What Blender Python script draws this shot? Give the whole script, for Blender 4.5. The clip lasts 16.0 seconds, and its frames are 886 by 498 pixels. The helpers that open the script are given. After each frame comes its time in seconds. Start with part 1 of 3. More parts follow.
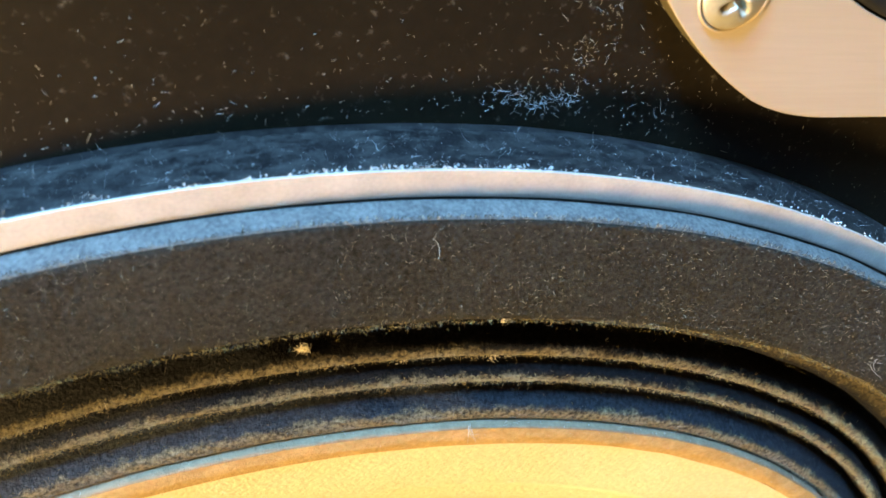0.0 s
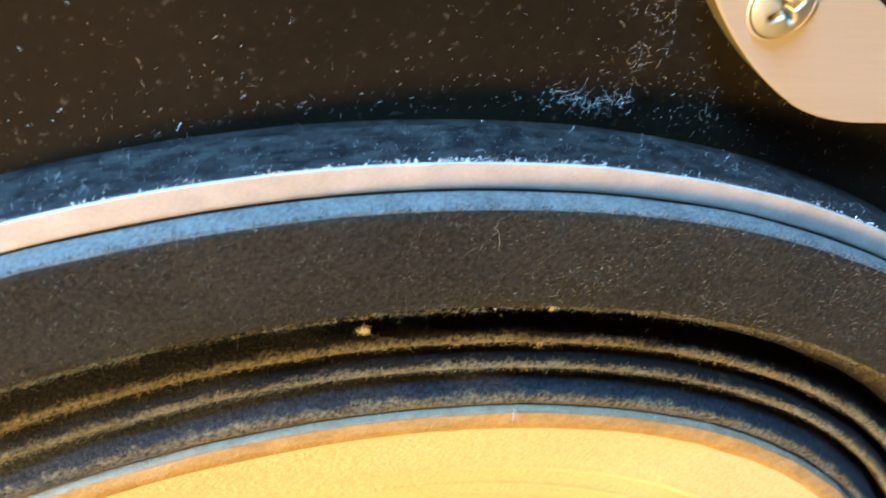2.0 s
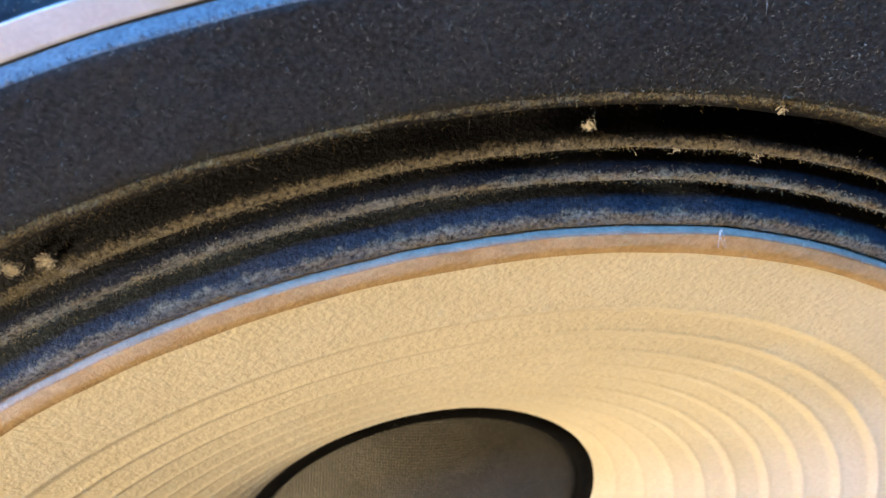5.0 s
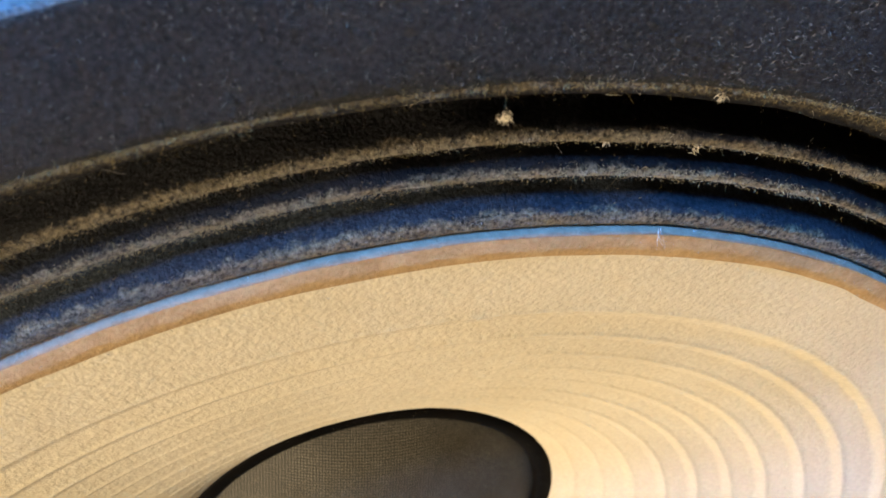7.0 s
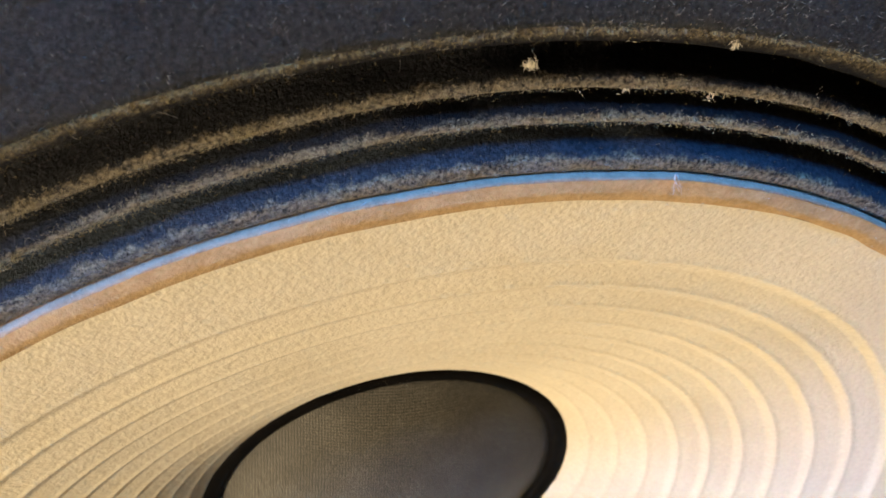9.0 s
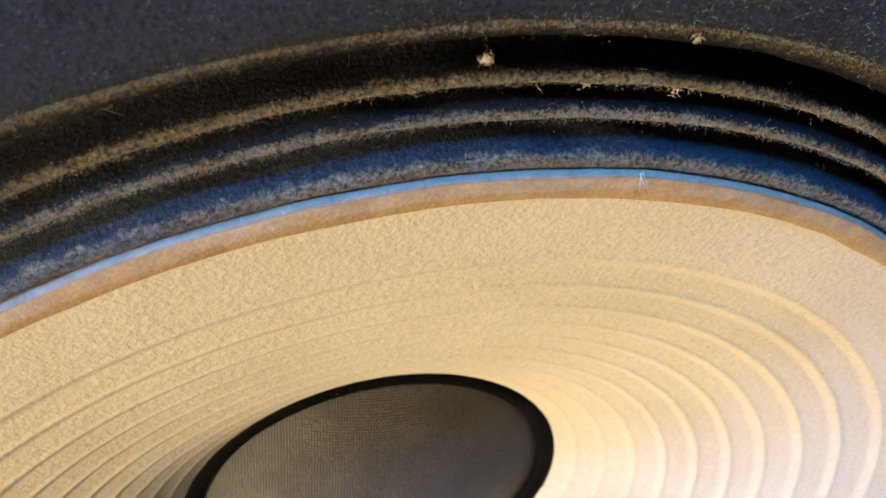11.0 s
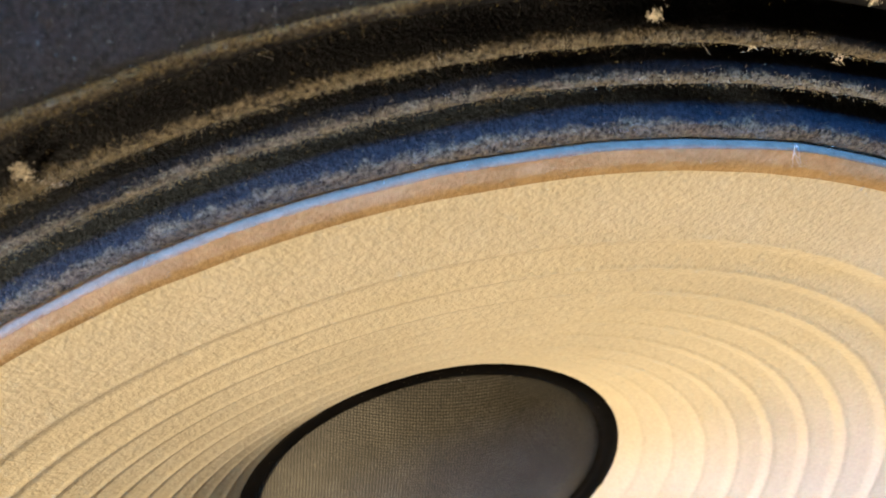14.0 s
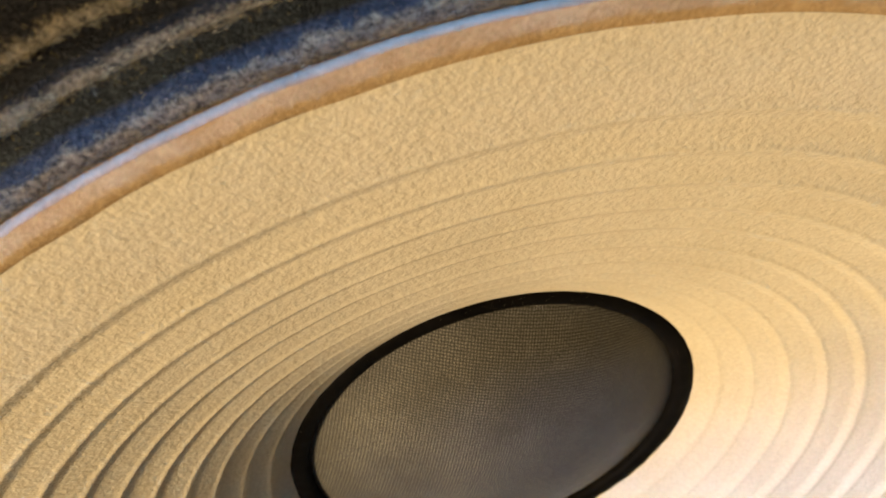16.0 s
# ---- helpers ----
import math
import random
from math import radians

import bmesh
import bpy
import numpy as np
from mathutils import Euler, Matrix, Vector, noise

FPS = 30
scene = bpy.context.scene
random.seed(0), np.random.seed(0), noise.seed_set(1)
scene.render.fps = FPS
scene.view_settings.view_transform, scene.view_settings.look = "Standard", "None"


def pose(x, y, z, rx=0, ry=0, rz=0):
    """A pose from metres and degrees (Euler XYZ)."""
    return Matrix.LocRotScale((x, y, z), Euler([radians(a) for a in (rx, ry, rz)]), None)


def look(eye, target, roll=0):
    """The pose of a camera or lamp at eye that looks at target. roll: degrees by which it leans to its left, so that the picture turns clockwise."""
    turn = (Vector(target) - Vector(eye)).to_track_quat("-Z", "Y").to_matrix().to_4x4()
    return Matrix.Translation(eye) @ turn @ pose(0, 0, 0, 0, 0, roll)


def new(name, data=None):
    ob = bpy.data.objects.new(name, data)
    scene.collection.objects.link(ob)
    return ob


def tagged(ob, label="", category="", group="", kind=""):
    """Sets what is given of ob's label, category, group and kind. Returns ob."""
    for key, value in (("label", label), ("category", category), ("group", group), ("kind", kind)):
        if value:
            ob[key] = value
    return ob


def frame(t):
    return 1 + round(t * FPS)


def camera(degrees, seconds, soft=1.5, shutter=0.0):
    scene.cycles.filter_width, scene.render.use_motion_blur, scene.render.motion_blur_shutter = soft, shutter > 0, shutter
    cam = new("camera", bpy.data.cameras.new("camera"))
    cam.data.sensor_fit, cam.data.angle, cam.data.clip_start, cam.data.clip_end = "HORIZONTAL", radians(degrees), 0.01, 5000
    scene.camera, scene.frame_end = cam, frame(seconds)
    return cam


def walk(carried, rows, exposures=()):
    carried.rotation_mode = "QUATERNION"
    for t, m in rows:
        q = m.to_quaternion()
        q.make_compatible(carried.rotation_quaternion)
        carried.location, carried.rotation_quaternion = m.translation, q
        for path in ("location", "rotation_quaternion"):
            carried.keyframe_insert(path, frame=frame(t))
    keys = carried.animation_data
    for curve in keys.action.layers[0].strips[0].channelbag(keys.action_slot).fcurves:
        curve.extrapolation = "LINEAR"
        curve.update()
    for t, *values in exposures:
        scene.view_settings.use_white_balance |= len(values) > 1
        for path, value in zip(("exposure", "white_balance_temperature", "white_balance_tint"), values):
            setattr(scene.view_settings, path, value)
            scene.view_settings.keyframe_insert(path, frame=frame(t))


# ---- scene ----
# Speaker space: u to the right, v up, w out of the baffle, in metres from the woofer's centre.
HEIGHT = 0.52
R = 0.145
SPEAKER = pose(0, 0, HEIGHT, 90, 0, 0)
FOV = 53.43
ROWS = [
    (0.0, -0.0207, 0.1930, 0.0610, -40.92, -14.94, 8.65),
    (0.5, -0.0227, 0.1915, 0.0628, -40.53, -15.18, 8.60),
    (1.0, -0.0231, 0.1973, 0.0621, -40.36, -15.06, 8.57),
    (1.5, -0.0244, 0.1978, 0.0630, -40.52, -14.93, 8.88),
    (2.0, -0.0273, 0.1943, 0.0650, -40.66, -13.71, 9.22),
    (2.5, -0.0482, 0.1849, 0.0664, -41.04, -13.81, 9.83),
    (3.0, -0.0523, 0.1810, 0.0671, -41.62, -13.34, 10.20),
    (3.5, -0.0503, 0.1791, 0.0680, -42.00, -13.11, 10.23),
    (4.0, -0.0503, 0.1744, 0.0679, -42.11, -13.26, 10.12),
    (6.5, -0.0426, 0.1700, 0.0627, -43.32, -14.15, 10.02),
    (7.0, -0.0393, 0.1690, 0.0602, -43.96, -14.74, 10.14),
    (7.5, -0.0416, 0.1674, 0.0606, -44.00, -14.88, 10.23),
    (8.0, -0.0426, 0.1643, 0.0622, -44.08, -14.77, 10.17),
    (8.5, -0.0436, 0.1615, 0.0632, -43.82, -14.73, 9.92),
    (9.0, -0.0435, 0.1677, 0.0666, -44.10, -14.92, 9.50),
    (9.5, -0.0422, 0.1691, 0.0688, -43.67, -14.59, 8.94),
    (12.0, -0.0370, 0.1656, 0.0652, -43.60, -14.76, 9.08),
    (12.5, -0.0390, 0.1658, 0.0641, -43.34, -14.83, 9.30),
    (13.0, -0.0444, 0.1605, 0.0619, -43.51, -14.52, 9.56),
    (13.5, -0.0446, 0.1592, 0.0614, -43.44, -14.09, 9.92),
    (14.0, -0.0506, 0.1581, 0.0613, -43.71, -14.00, 10.10),
    (14.5, -0.0483, 0.1583, 0.0610, -43.56, -13.64, 10.42),
    (15.0, -0.0559, 0.1511, 0.0621, -43.76, -13.58, 11.04),
    (15.5, -0.0582, 0.1367, 0.0585, -43.44, -13.22, 11.31),
    (16.0, -0.0633, 0.1377, 0.0599, -44.02, -13.22, 11.94),
]

EXPOSURES = [(0.0, 0.55, 10600, 6), (2.0, 0.5, 10600, 7), (2.5, 0.3, 10400, 9), (3.0, 0.14, 10200, 9.5), (3.5, 0.06, 9200, 9), (4.0, -0.05, 6000, 13), (6.5, -0.13, 5850, 14), (14.8, -0.17, 5950, 14), (15.5, -0.3, 6450, 14), (16.0, -0.3, 6550, 14)]
cam = camera(FOV, 16.0, shutter=0.3)
cam.data.dof.use_dof, cam.data.dof.focus_distance = True, 0.106
cam.data.dof.aperture_fstop = cam.data.lens / 0.75
walk(cam, [(t, SPEAKER @ pose(x, y, z, rx, ry, rz)) for t, x, y, z, rx, ry, rz in ROWS], EXPOSURES)

# ---- light ----
world = bpy.data.worlds.new("sky")
scene.world = world
world.use_nodes = True
sky = world.node_tree.nodes.new("ShaderNodeTexSky")
sky.sky_type, sky.sun_disc = "NISHITA", False
sky.sun_elevation, sky.sun_rotation = radians(30), radians(200)
backg = world.node_tree.nodes["Background"]
backg.inputs[1].default_value = 0.1
world.node_tree.links.new(sky.outputs[0], backg.inputs[0])


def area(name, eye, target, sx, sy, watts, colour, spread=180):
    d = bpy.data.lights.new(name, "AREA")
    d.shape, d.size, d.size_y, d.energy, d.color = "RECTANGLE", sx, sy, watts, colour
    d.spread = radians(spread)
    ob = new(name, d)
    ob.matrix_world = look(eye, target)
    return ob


area("skylight_daylight", (-1.0, -0.36, 2.47), (-0.05, -0.05, 0.55), 0.9, 0.28, 26, (0.11, 0.40, 1.0), 55)
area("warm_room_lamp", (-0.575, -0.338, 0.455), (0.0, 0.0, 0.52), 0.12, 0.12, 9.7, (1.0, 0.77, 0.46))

# ---- materials ----


def material(name, base, rough=0.6, metal=0.0, spec=0.5):
    m = bpy.data.materials.new(name)
    m.use_nodes = True
    b = m.node_tree.nodes["Principled BSDF"]
    b.inputs["Base Color"].default_value = (*base, 1)
    b.inputs["Roughness"].default_value = rough
    b.inputs["Metallic"].default_value = metal
    b.inputs["Specular IOR Level"].default_value = spec
    return m, m.node_tree.nodes, m.node_tree.links, b


def coords(n, l, stretch=(1, 1, 1)):
    tc = n.new("ShaderNodeTexCoord")
    mp = n.new("ShaderNodeMapping")
    mp.inputs["Scale"].default_value = stretch
    l.new(tc.outputs["Object"], mp.inputs["Vector"])
    return mp.outputs[0]


def noise_of(n, l, vec, scale, detail=3.0, rough=0.55):
    t = n.new("ShaderNodeTexNoise")
    t.inputs["Scale"].default_value, t.inputs["Detail"].default_value, t.inputs["Roughness"].default_value = scale, detail, rough
    l.new(vec, t.inputs["Vector"])
    return t.outputs["Fac"]


def ramp(n, l, fac, stops):
    r = n.new("ShaderNodeValToRGB")
    while len(r.color_ramp.elements) < len(stops):
        r.color_ramp.elements.new(0.5)
    for e, (p, c) in zip(r.color_ramp.elements, stops):
        e.position, e.color = p, (*c, 1)
    l.new(fac, r.inputs[0])
    return r.outputs[0]


def mixed(n, l, fac, a, b):
    m = n.new("ShaderNodeMix")
    m.data_type = "RGBA"
    for sock, val in ((m.inputs[0], fac), (m.inputs[6], a), (m.inputs[7], b)):
        if isinstance(val, (int, float)):
            sock.default_value = val
        elif isinstance(val, tuple):
            sock.default_value = (*val, 1)
        else:
            l.new(val, sock)
    return m.outputs[2]


def bump(n, l, b, height, strength, distance):
    k = n.new("ShaderNodeBump")
    k.inputs["Strength"].default_value, k.inputs["Distance"].default_value = strength, distance
    l.new(height, k.inputs["Height"])
    if b.inputs["Normal"].links:
        l.new(b.inputs["Normal"].links[0].from_socket, k.inputs["Normal"])
    l.new(k.outputs[0], b.inputs["Normal"])


def simple(name, lo, hi, scale, rough=0.7, metal=0.0, spec=0.5, relief=0.0, rel_scale=2000, stretch=(1, 1, 1), fine=None, share=0.6, rel_rough=0.6, rel_detail=6):
    """Two colours broken up by noise at two scales, with a fine relief in metres."""
    m, n, l, b = material(name, lo, rough, metal, spec)
    v = coords(n, l, stretch)
    big = noise_of(n, l, v, scale, 4)
    small = noise_of(n, l, v, fine or rel_scale, 3)
    f = n.new("ShaderNodeMath")
    f.operation = "MULTIPLY_ADD"
    l.new(big, f.inputs[0])
    f.inputs[1].default_value = share
    g = n.new("ShaderNodeMath")
    g.operation = "MULTIPLY"
    l.new(small, g.inputs[0])
    g.inputs[1].default_value = 1 - share
    l.new(g.outputs[0], f.inputs[2])
    l.new(ramp(n, l, f.outputs[0], [(0.35, lo), (0.65, hi)]), b.inputs["Base Color"])
    if relief:
        bump(n, l, b, noise_of(n, l, v, rel_scale, rel_detail, rel_rough), 1.0, relief)
    return m


def dusted(m, scale, lo, hi, colour, stretch=(1, 1, 1)):
    """Lays a patchy film of dust over a material: more rough and paler."""
    n, l = m.node_tree.nodes, m.node_tree.links
    b = n["Principled BSDF"]
    v = coords(n, l, stretch)
    f = ramp(n, l, noise_of(n, l, v, scale, 6, 0.7), [(lo, (0, 0, 0)), (hi, (1, 1, 1))])
    old = b.inputs["Base Color"].links[0].from_socket if b.inputs["Base Color"].links else tuple(b.inputs["Base Color"].default_value)[:3]
    l.new(mixed(n, l, f, old, colour), b.inputs["Base Color"])
    r0 = b.inputs["Roughness"].default_value
    mr = n.new("ShaderNodeMapRange")
    mr.inputs["To Min"].default_value, mr.inputs["To Max"].default_value = r0, 0.95
    l.new(f, mr.inputs["Value"])
    l.new(mr.outputs[0], b.inputs["Roughness"])
    return m


BAFFLE = dusted(simple("black_baffle_lacquer", (0.010, 0.008, 0.0055), (0.019, 0.0145, 0.009), 25, rough=0.36, spec=0.18, relief=0.00003, rel_scale=700), 900, 0.60, 0.85, (0.20, 0.19, 0.17))
RUBBER = dusted(simple("black_frame_paint", (0.004, 0.004, 0.0045), (0.012, 0.012, 0.013), 120, rough=0.42, spec=0.3, relief=0.00006, rel_scale=1500), 380, 0.42, 0.68, (0.045, 0.045, 0.044), (1, 1, 2.2))
dusted(RUBBER, 3500, 0.56, 0.74, (0.12, 0.12, 0.115))
ALU = simple("brushed_aluminium", (0.46, 0.425, 0.385), (0.60, 0.555, 0.50), 300, rough=0.5, metal=0.1, relief=0.00001, rel_scale=2500)
GASKET = simple("dusty_black_felt", (0.012, 0.0118, 0.0105), (0.045, 0.043, 0.036), 60, rough=0.8, spec=0.2, relief=0.0004, rel_scale=1500, fine=1900, share=0.25, rel_rough=0.78)
PAPER = simple("cream_paper_pulp", (0.615, 0.53, 0.355), (0.735, 0.645, 0.455), 45, rough=0.85, spec=0.2, relief=0.00013, rel_scale=1450, fine=1300, share=0.45, rel_rough=0.6, rel_detail=2)
bump(PAPER.node_tree.nodes, PAPER.node_tree.links, PAPER.node_tree.nodes["Principled BSDF"], noise_of(PAPER.node_tree.nodes, PAPER.node_tree.links, coords(PAPER.node_tree.nodes, PAPER.node_tree.links), 700, 2, 0.5), 1.0, 0.00012)
CUT = simple("pale_cut_felt", (0.085, 0.083, 0.08), (0.19, 0.185, 0.175), 400, rough=0.9, spec=0.2, relief=0.0002, rel_scale=2400, share=0.4)
dusted(PAPER, 1000, 0.69, 0.76, (0.40, 0.28, 0.14))
BAND = simple("brown_glue_band", (0.36, 0.225, 0.09), (0.53, 0.36, 0.17), 320, rough=0.7, spec=0.3, relief=0.00014, rel_scale=1700, share=0.55)
LIP = simple("pale_cone_lip", (0.23, 0.150, 0.092), (0.36, 0.245, 0.155), 500, rough=0.85, relief=0.0002, rel_scale=1800)
GLUE = simple("black_glue_bead", (0.002, 0.0018, 0.0015), (0.006, 0.005, 0.004), 100, rough=0.6, spec=0.03, relief=0.00012, rel_scale=500)
DUST_GOLD = simple("golden_dust", (0.22, 0.185, 0.10), (0.50, 0.43, 0.27), 800, rough=0.95, spec=0.1)
DUST_BROWN = simple("brown_dust", (0.17, 0.135, 0.055), (0.40, 0.33, 0.165), 800, rough=0.95, spec=0.1)
DUST_GREY = simple("grey_dust", (0.11, 0.095, 0.07), (0.32, 0.275, 0.205), 800, rough=0.95, spec=0.1)
TUFT = simple("pale_golden_lint", (0.76, 0.69, 0.53), (0.90, 0.85, 0.72), 800, rough=0.9, spec=0.1)
GASKET_NAP, n, l, b = material("felt_fibre", (0.1, 0.09, 0.07), 0.85, 0, 0.15)
l.new(ramp(n, l, n.new("ShaderNodeNewGeometry").outputs["Random Per Island"], [(0.0, (0.02, 0.019, 0.016)), (0.6, (0.072, 0.067, 0.055)), (1.0, (0.36, 0.33, 0.26))]), b.inputs["Base Color"])
DUST_PALE = simple("pale_lint", (0.38, 0.38, 0.37), (0.70, 0.69, 0.66), 800, rough=0.9, spec=0.2)
PLATE = simple("champagne_aluminium", (0.58, 0.475, 0.355), (0.64, 0.53, 0.405), 60, rough=0.42, metal=0.25, relief=0.000012, rel_scale=900, stretch=(0.12, 2.2, 1))
ZINC = simple("pale_zinc", (0.60, 0.54, 0.40), (0.74, 0.68, 0.54), 200, rough=0.34, metal=0.6)
EDGE = simple("dark_olive_plate_edge", (0.05, 0.042, 0.022), (0.11, 0.092, 0.05), 200, rough=0.6, spec=0.3)
BLACKTRIM = simple("black_plastic_trim", (0.010, 0.010, 0.010), (0.028, 0.027, 0.025), 150, rough=0.55, spec=0.3, relief=0.00005, rel_scale=900)
WALL = simple("warm_ochre_plaster", (0.58, 0.44, 0.31), (0.66, 0.52, 0.38), 6, rough=0.9, relief=0.0006, rel_scale=80)
FLOOR = simple("oak_floor", (0.22, 0.13, 0.06), (0.36, 0.23, 0.12), 8, rough=0.45, stretch=(1, 8, 1), rel_scale=60)
VENEER = simple("walnut_veneer", (0.10, 0.05, 0.025), (0.19, 0.10, 0.05), 12, rough=0.4, stretch=(6, 1, 1), rel_scale=90)


def cloth_material():
    """Treated black cloth; old dust lies along the tops of the folds, in rings; blue sky light is painted on two
    flanks.
    """
    m, n, l, b = material("dusty_surround_cloth", (0.02, 0.02, 0.02), 0.7, 0, 0.22)
    v = coords(n, l)
    sep = n.new("ShaderNodeSeparateXYZ")
    l.new(v, sep.inputs[0])
    flat = n.new("ShaderNodeCombineXYZ")
    l.new(sep.outputs[0], flat.inputs[0])
    l.new(sep.outputs[1], flat.inputs[1])
    length = n.new("ShaderNodeVectorMath")
    length.operation = "LENGTH"
    l.new(flat.outputs[0], length.inputs[0])
    wob = noise_of(n, l, v, 500, 5, 0.7)
    shift = n.new("ShaderNodeMath")
    shift.operation = "MULTIPLY_ADD"
    l.new(wob, shift.inputs[0])
    shift.inputs[1].default_value = 0.0030
    l.new(length.outputs["Value"], shift.inputs[2])
    mr = n.new("ShaderNodeMapRange")
    mr.inputs["From Min"].default_value, mr.inputs["From Max"].default_value = 0.775 * R + 0.0015, 0.915 * R + 0.0015
    l.new(shift.outputs[0], mr.inputs["Value"])

    def at(r):
        return (r - 0.775) / 0.14
    k, w = (0, 0, 0), (1, 1, 1)
    f = ramp(n, l, mr.outputs[0], [(at(0.778), k), (at(0.781), w), (at(0.793), w), (at(0.797), k), (at(0.8185), k), (at(0.8215), w), (at(0.8280), w),
                                  (at(0.8315), k), (at(0.8475), k), (at(0.8500), w), (at(0.8575), w), (at(0.8615), k), (at(0.888), k), (at(0.896), (0.5, 0.5, 0.5))])
    grain = ramp(n, l, noise_of(n, l, v, 1800, 4, 0.7), [(0.36, (0.012, 0.011, 0.008)), (0.66, (0.30, 0.245, 0.15))])
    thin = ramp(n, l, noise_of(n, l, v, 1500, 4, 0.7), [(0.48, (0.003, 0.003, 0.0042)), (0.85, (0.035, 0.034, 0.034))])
    # blue sky light on the outward-facing flanks, painted into the cloth colour by radius
    sky_tint = ramp(n, l, mr.outputs[0], [(at(0.794), w), (at(0.809), w), (at(0.8145), k), (at(0.830), k), (at(0.834), (0.35, 0.35, 0.35)), (at(0.842), k)])
    thin = mixed(n, l, sky_tint, thin, ramp(n, l, noise_of(n, l, v, 1700, 3, 0.6), [(0.38, (0.010, 0.014, 0.020)), (0.72, (0.036, 0.048, 0.060))]))
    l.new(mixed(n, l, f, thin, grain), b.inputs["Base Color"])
    bump(n, l, b, noise_of(n, l, v, 2000, 4, 0.7), 1.0, 0.0005)
    return m


CLOTH = cloth_material()


def weave_material():
    """Fine dark woven cloth with a film of dust."""
    m, n, l, b = material("woven_cap_cloth", (0.05, 0.045, 0.035), 0.55, 0, 0.3)
    v = coords(n, l)
    waves = []
    for axis in ("X", "Y"):
        w = n.new("ShaderNodeTexWave")
        w.wave_type, w.bands_direction = "BANDS", axis
        w.inputs["Scale"].default_value, w.inputs["Distortion"].default_value = 560, 2.5
        w.inputs["Detail Scale"].default_value = 3.0
        l.new(v, w.inputs["Vector"])
        waves.append(w.outputs["Fac"])
    mul = n.new("ShaderNodeMath")
    mul.operation = "MULTIPLY"
    l.new(waves[0], mul.inputs[0])
    l.new(waves[1], mul.inputs[1])
    base = ramp(n, l, noise_of(n, l, v, 60, 5, 0.6), [(0.35, (0.165, 0.15, 0.112)), (0.7, (0.335, 0.307, 0.236))])
    dark = mixed(n, l, mul.outputs[0], (0.035, 0.032, 0.024), base)
    specks = ramp(n, l, noise_of(n, l, v, 1600, 3, 0.6), [(0.66, (0, 0, 0)), (0.76, (1, 1, 1))])
    l.new(mixed(n, l, specks, dark, (0.26, 0.22, 0.14)), b.inputs["Base Color"])
    bump(n, l, b, mul.outputs[0], 0.5, 0.0001)
    bump(n, l, b, noise_of(n, l, v, 2400, 4, 0.7), 1.0, 0.0001)
    return m


WEAVE = weave_material()

# ---- helpers for building ----


def part(name, bm, mat, parent=None, label="", smooth=True):
    me = bpy.data.meshes.new(name)
    bm.to_mesh(me)
    bm.free()
    me.materials.append(mat)
    if smooth:
        me.polygons.foreach_set("use_smooth", [True] * len(me.polygons))
    ob = new(name, me)
    ob.parent = parent
    if label:
        ob["label"] = label
    return ob


def thing(name, m, label, category, **k):
    ob = tagged(new(name), label, category, **k)
    ob.matrix_world = m
    return ob


def lathe(profile, seg=720, uneven=0.0, shift=None):
    """Revolves (r, w) pairs, in units of R, round the w axis; a first r of 0 closes the middle; shift(degrees, r) moves r."""
    bm = bmesh.new()
    rows = []
    for r, w in profile:
        if r == 0:
            rows.append([bm.verts.new((0, 0, w * R))] * seg)
            continue
        ring = []
        for i in range(seg):
            a = 2 * math.pi * i / seg
            k = uneven * noise.noise((math.cos(a) * 14, math.sin(a) * 14, r * 60)) if uneven else 0.0
            if shift:
                k += shift(math.degrees(a), r)
            ring.append(bm.verts.new(((r + k) * R * math.cos(a), (r + k) * R * math.sin(a), (w + 0.5 * min(k, uneven)) * R)))
        rows.append(ring)
    for p, q in zip(rows, rows[1:]):
        for i in range(seg):
            j = (i + 1) % seg
            vs = []
            for x in (p[i], q[i], q[j], p[j]):
                if x not in vs:
                    vs.append(x)
            bm.faces.new(vs)
    bmesh.ops.recalc_face_normals(bm, faces=bm.faces)
    return bm


def box(x0, y0, z0, x1, y1, z1, bevel=0.0):
    bm = bmesh.new()
    bmesh.ops.create_cube(bm, size=1)
    for v in bm.verts:
        v.co = Vector(((x0, x1)[v.co.x > 0], (y0, y1)[v.co.y > 0], (z0, z1)[v.co.z > 0]))
    if bevel:
        bmesh.ops.bevel(bm, geom=bm.edges[:], offset=bevel, segments=2, affect="EDGES", profile=0.5)
    return bm


def slab_with_hole(outer, holes, w0, w1):
    """A plate between w0 and w1 with an outline and round holes, all as lists of (u, v)."""
    bm = bmesh.new()
    edges = []
    for loop in [outer] + holes:
        vs = [bm.verts.new((u, v, w1)) for u, v in loop]
        edges += [bm.edges.new((a, b)) for a, b in zip(vs, vs[1:] + vs[:1])]
    bmesh.ops.triangle_fill(bm, use_beauty=True, edges=edges)
    top = bm.faces[:]
    out = bmesh.ops.extrude_face_region(bm, geom=top)
    for v in [g for g in out["geom"] if isinstance(g, bmesh.types.BMVert)]:
        v.co.z = w0
    bmesh.ops.recalc_face_normals(bm, faces=bm.faces)
    return bm


def circle(cu, cv, r, n=128):
    return [(cu + r * math.cos(2 * math.pi * i / n), cv + r * math.sin(2 * math.pi * i / n)) for i in range(n)]


def smoothstep(x):
    x = min(1.0, max(0.0, x))
    return x * x * (3 - 2 * x)


# ---- the room ----
def panel(name, bm, mat, label):
    return tagged(part(name, bm, mat, None, smooth=False), label, name.split("_")[0], kind="structure")


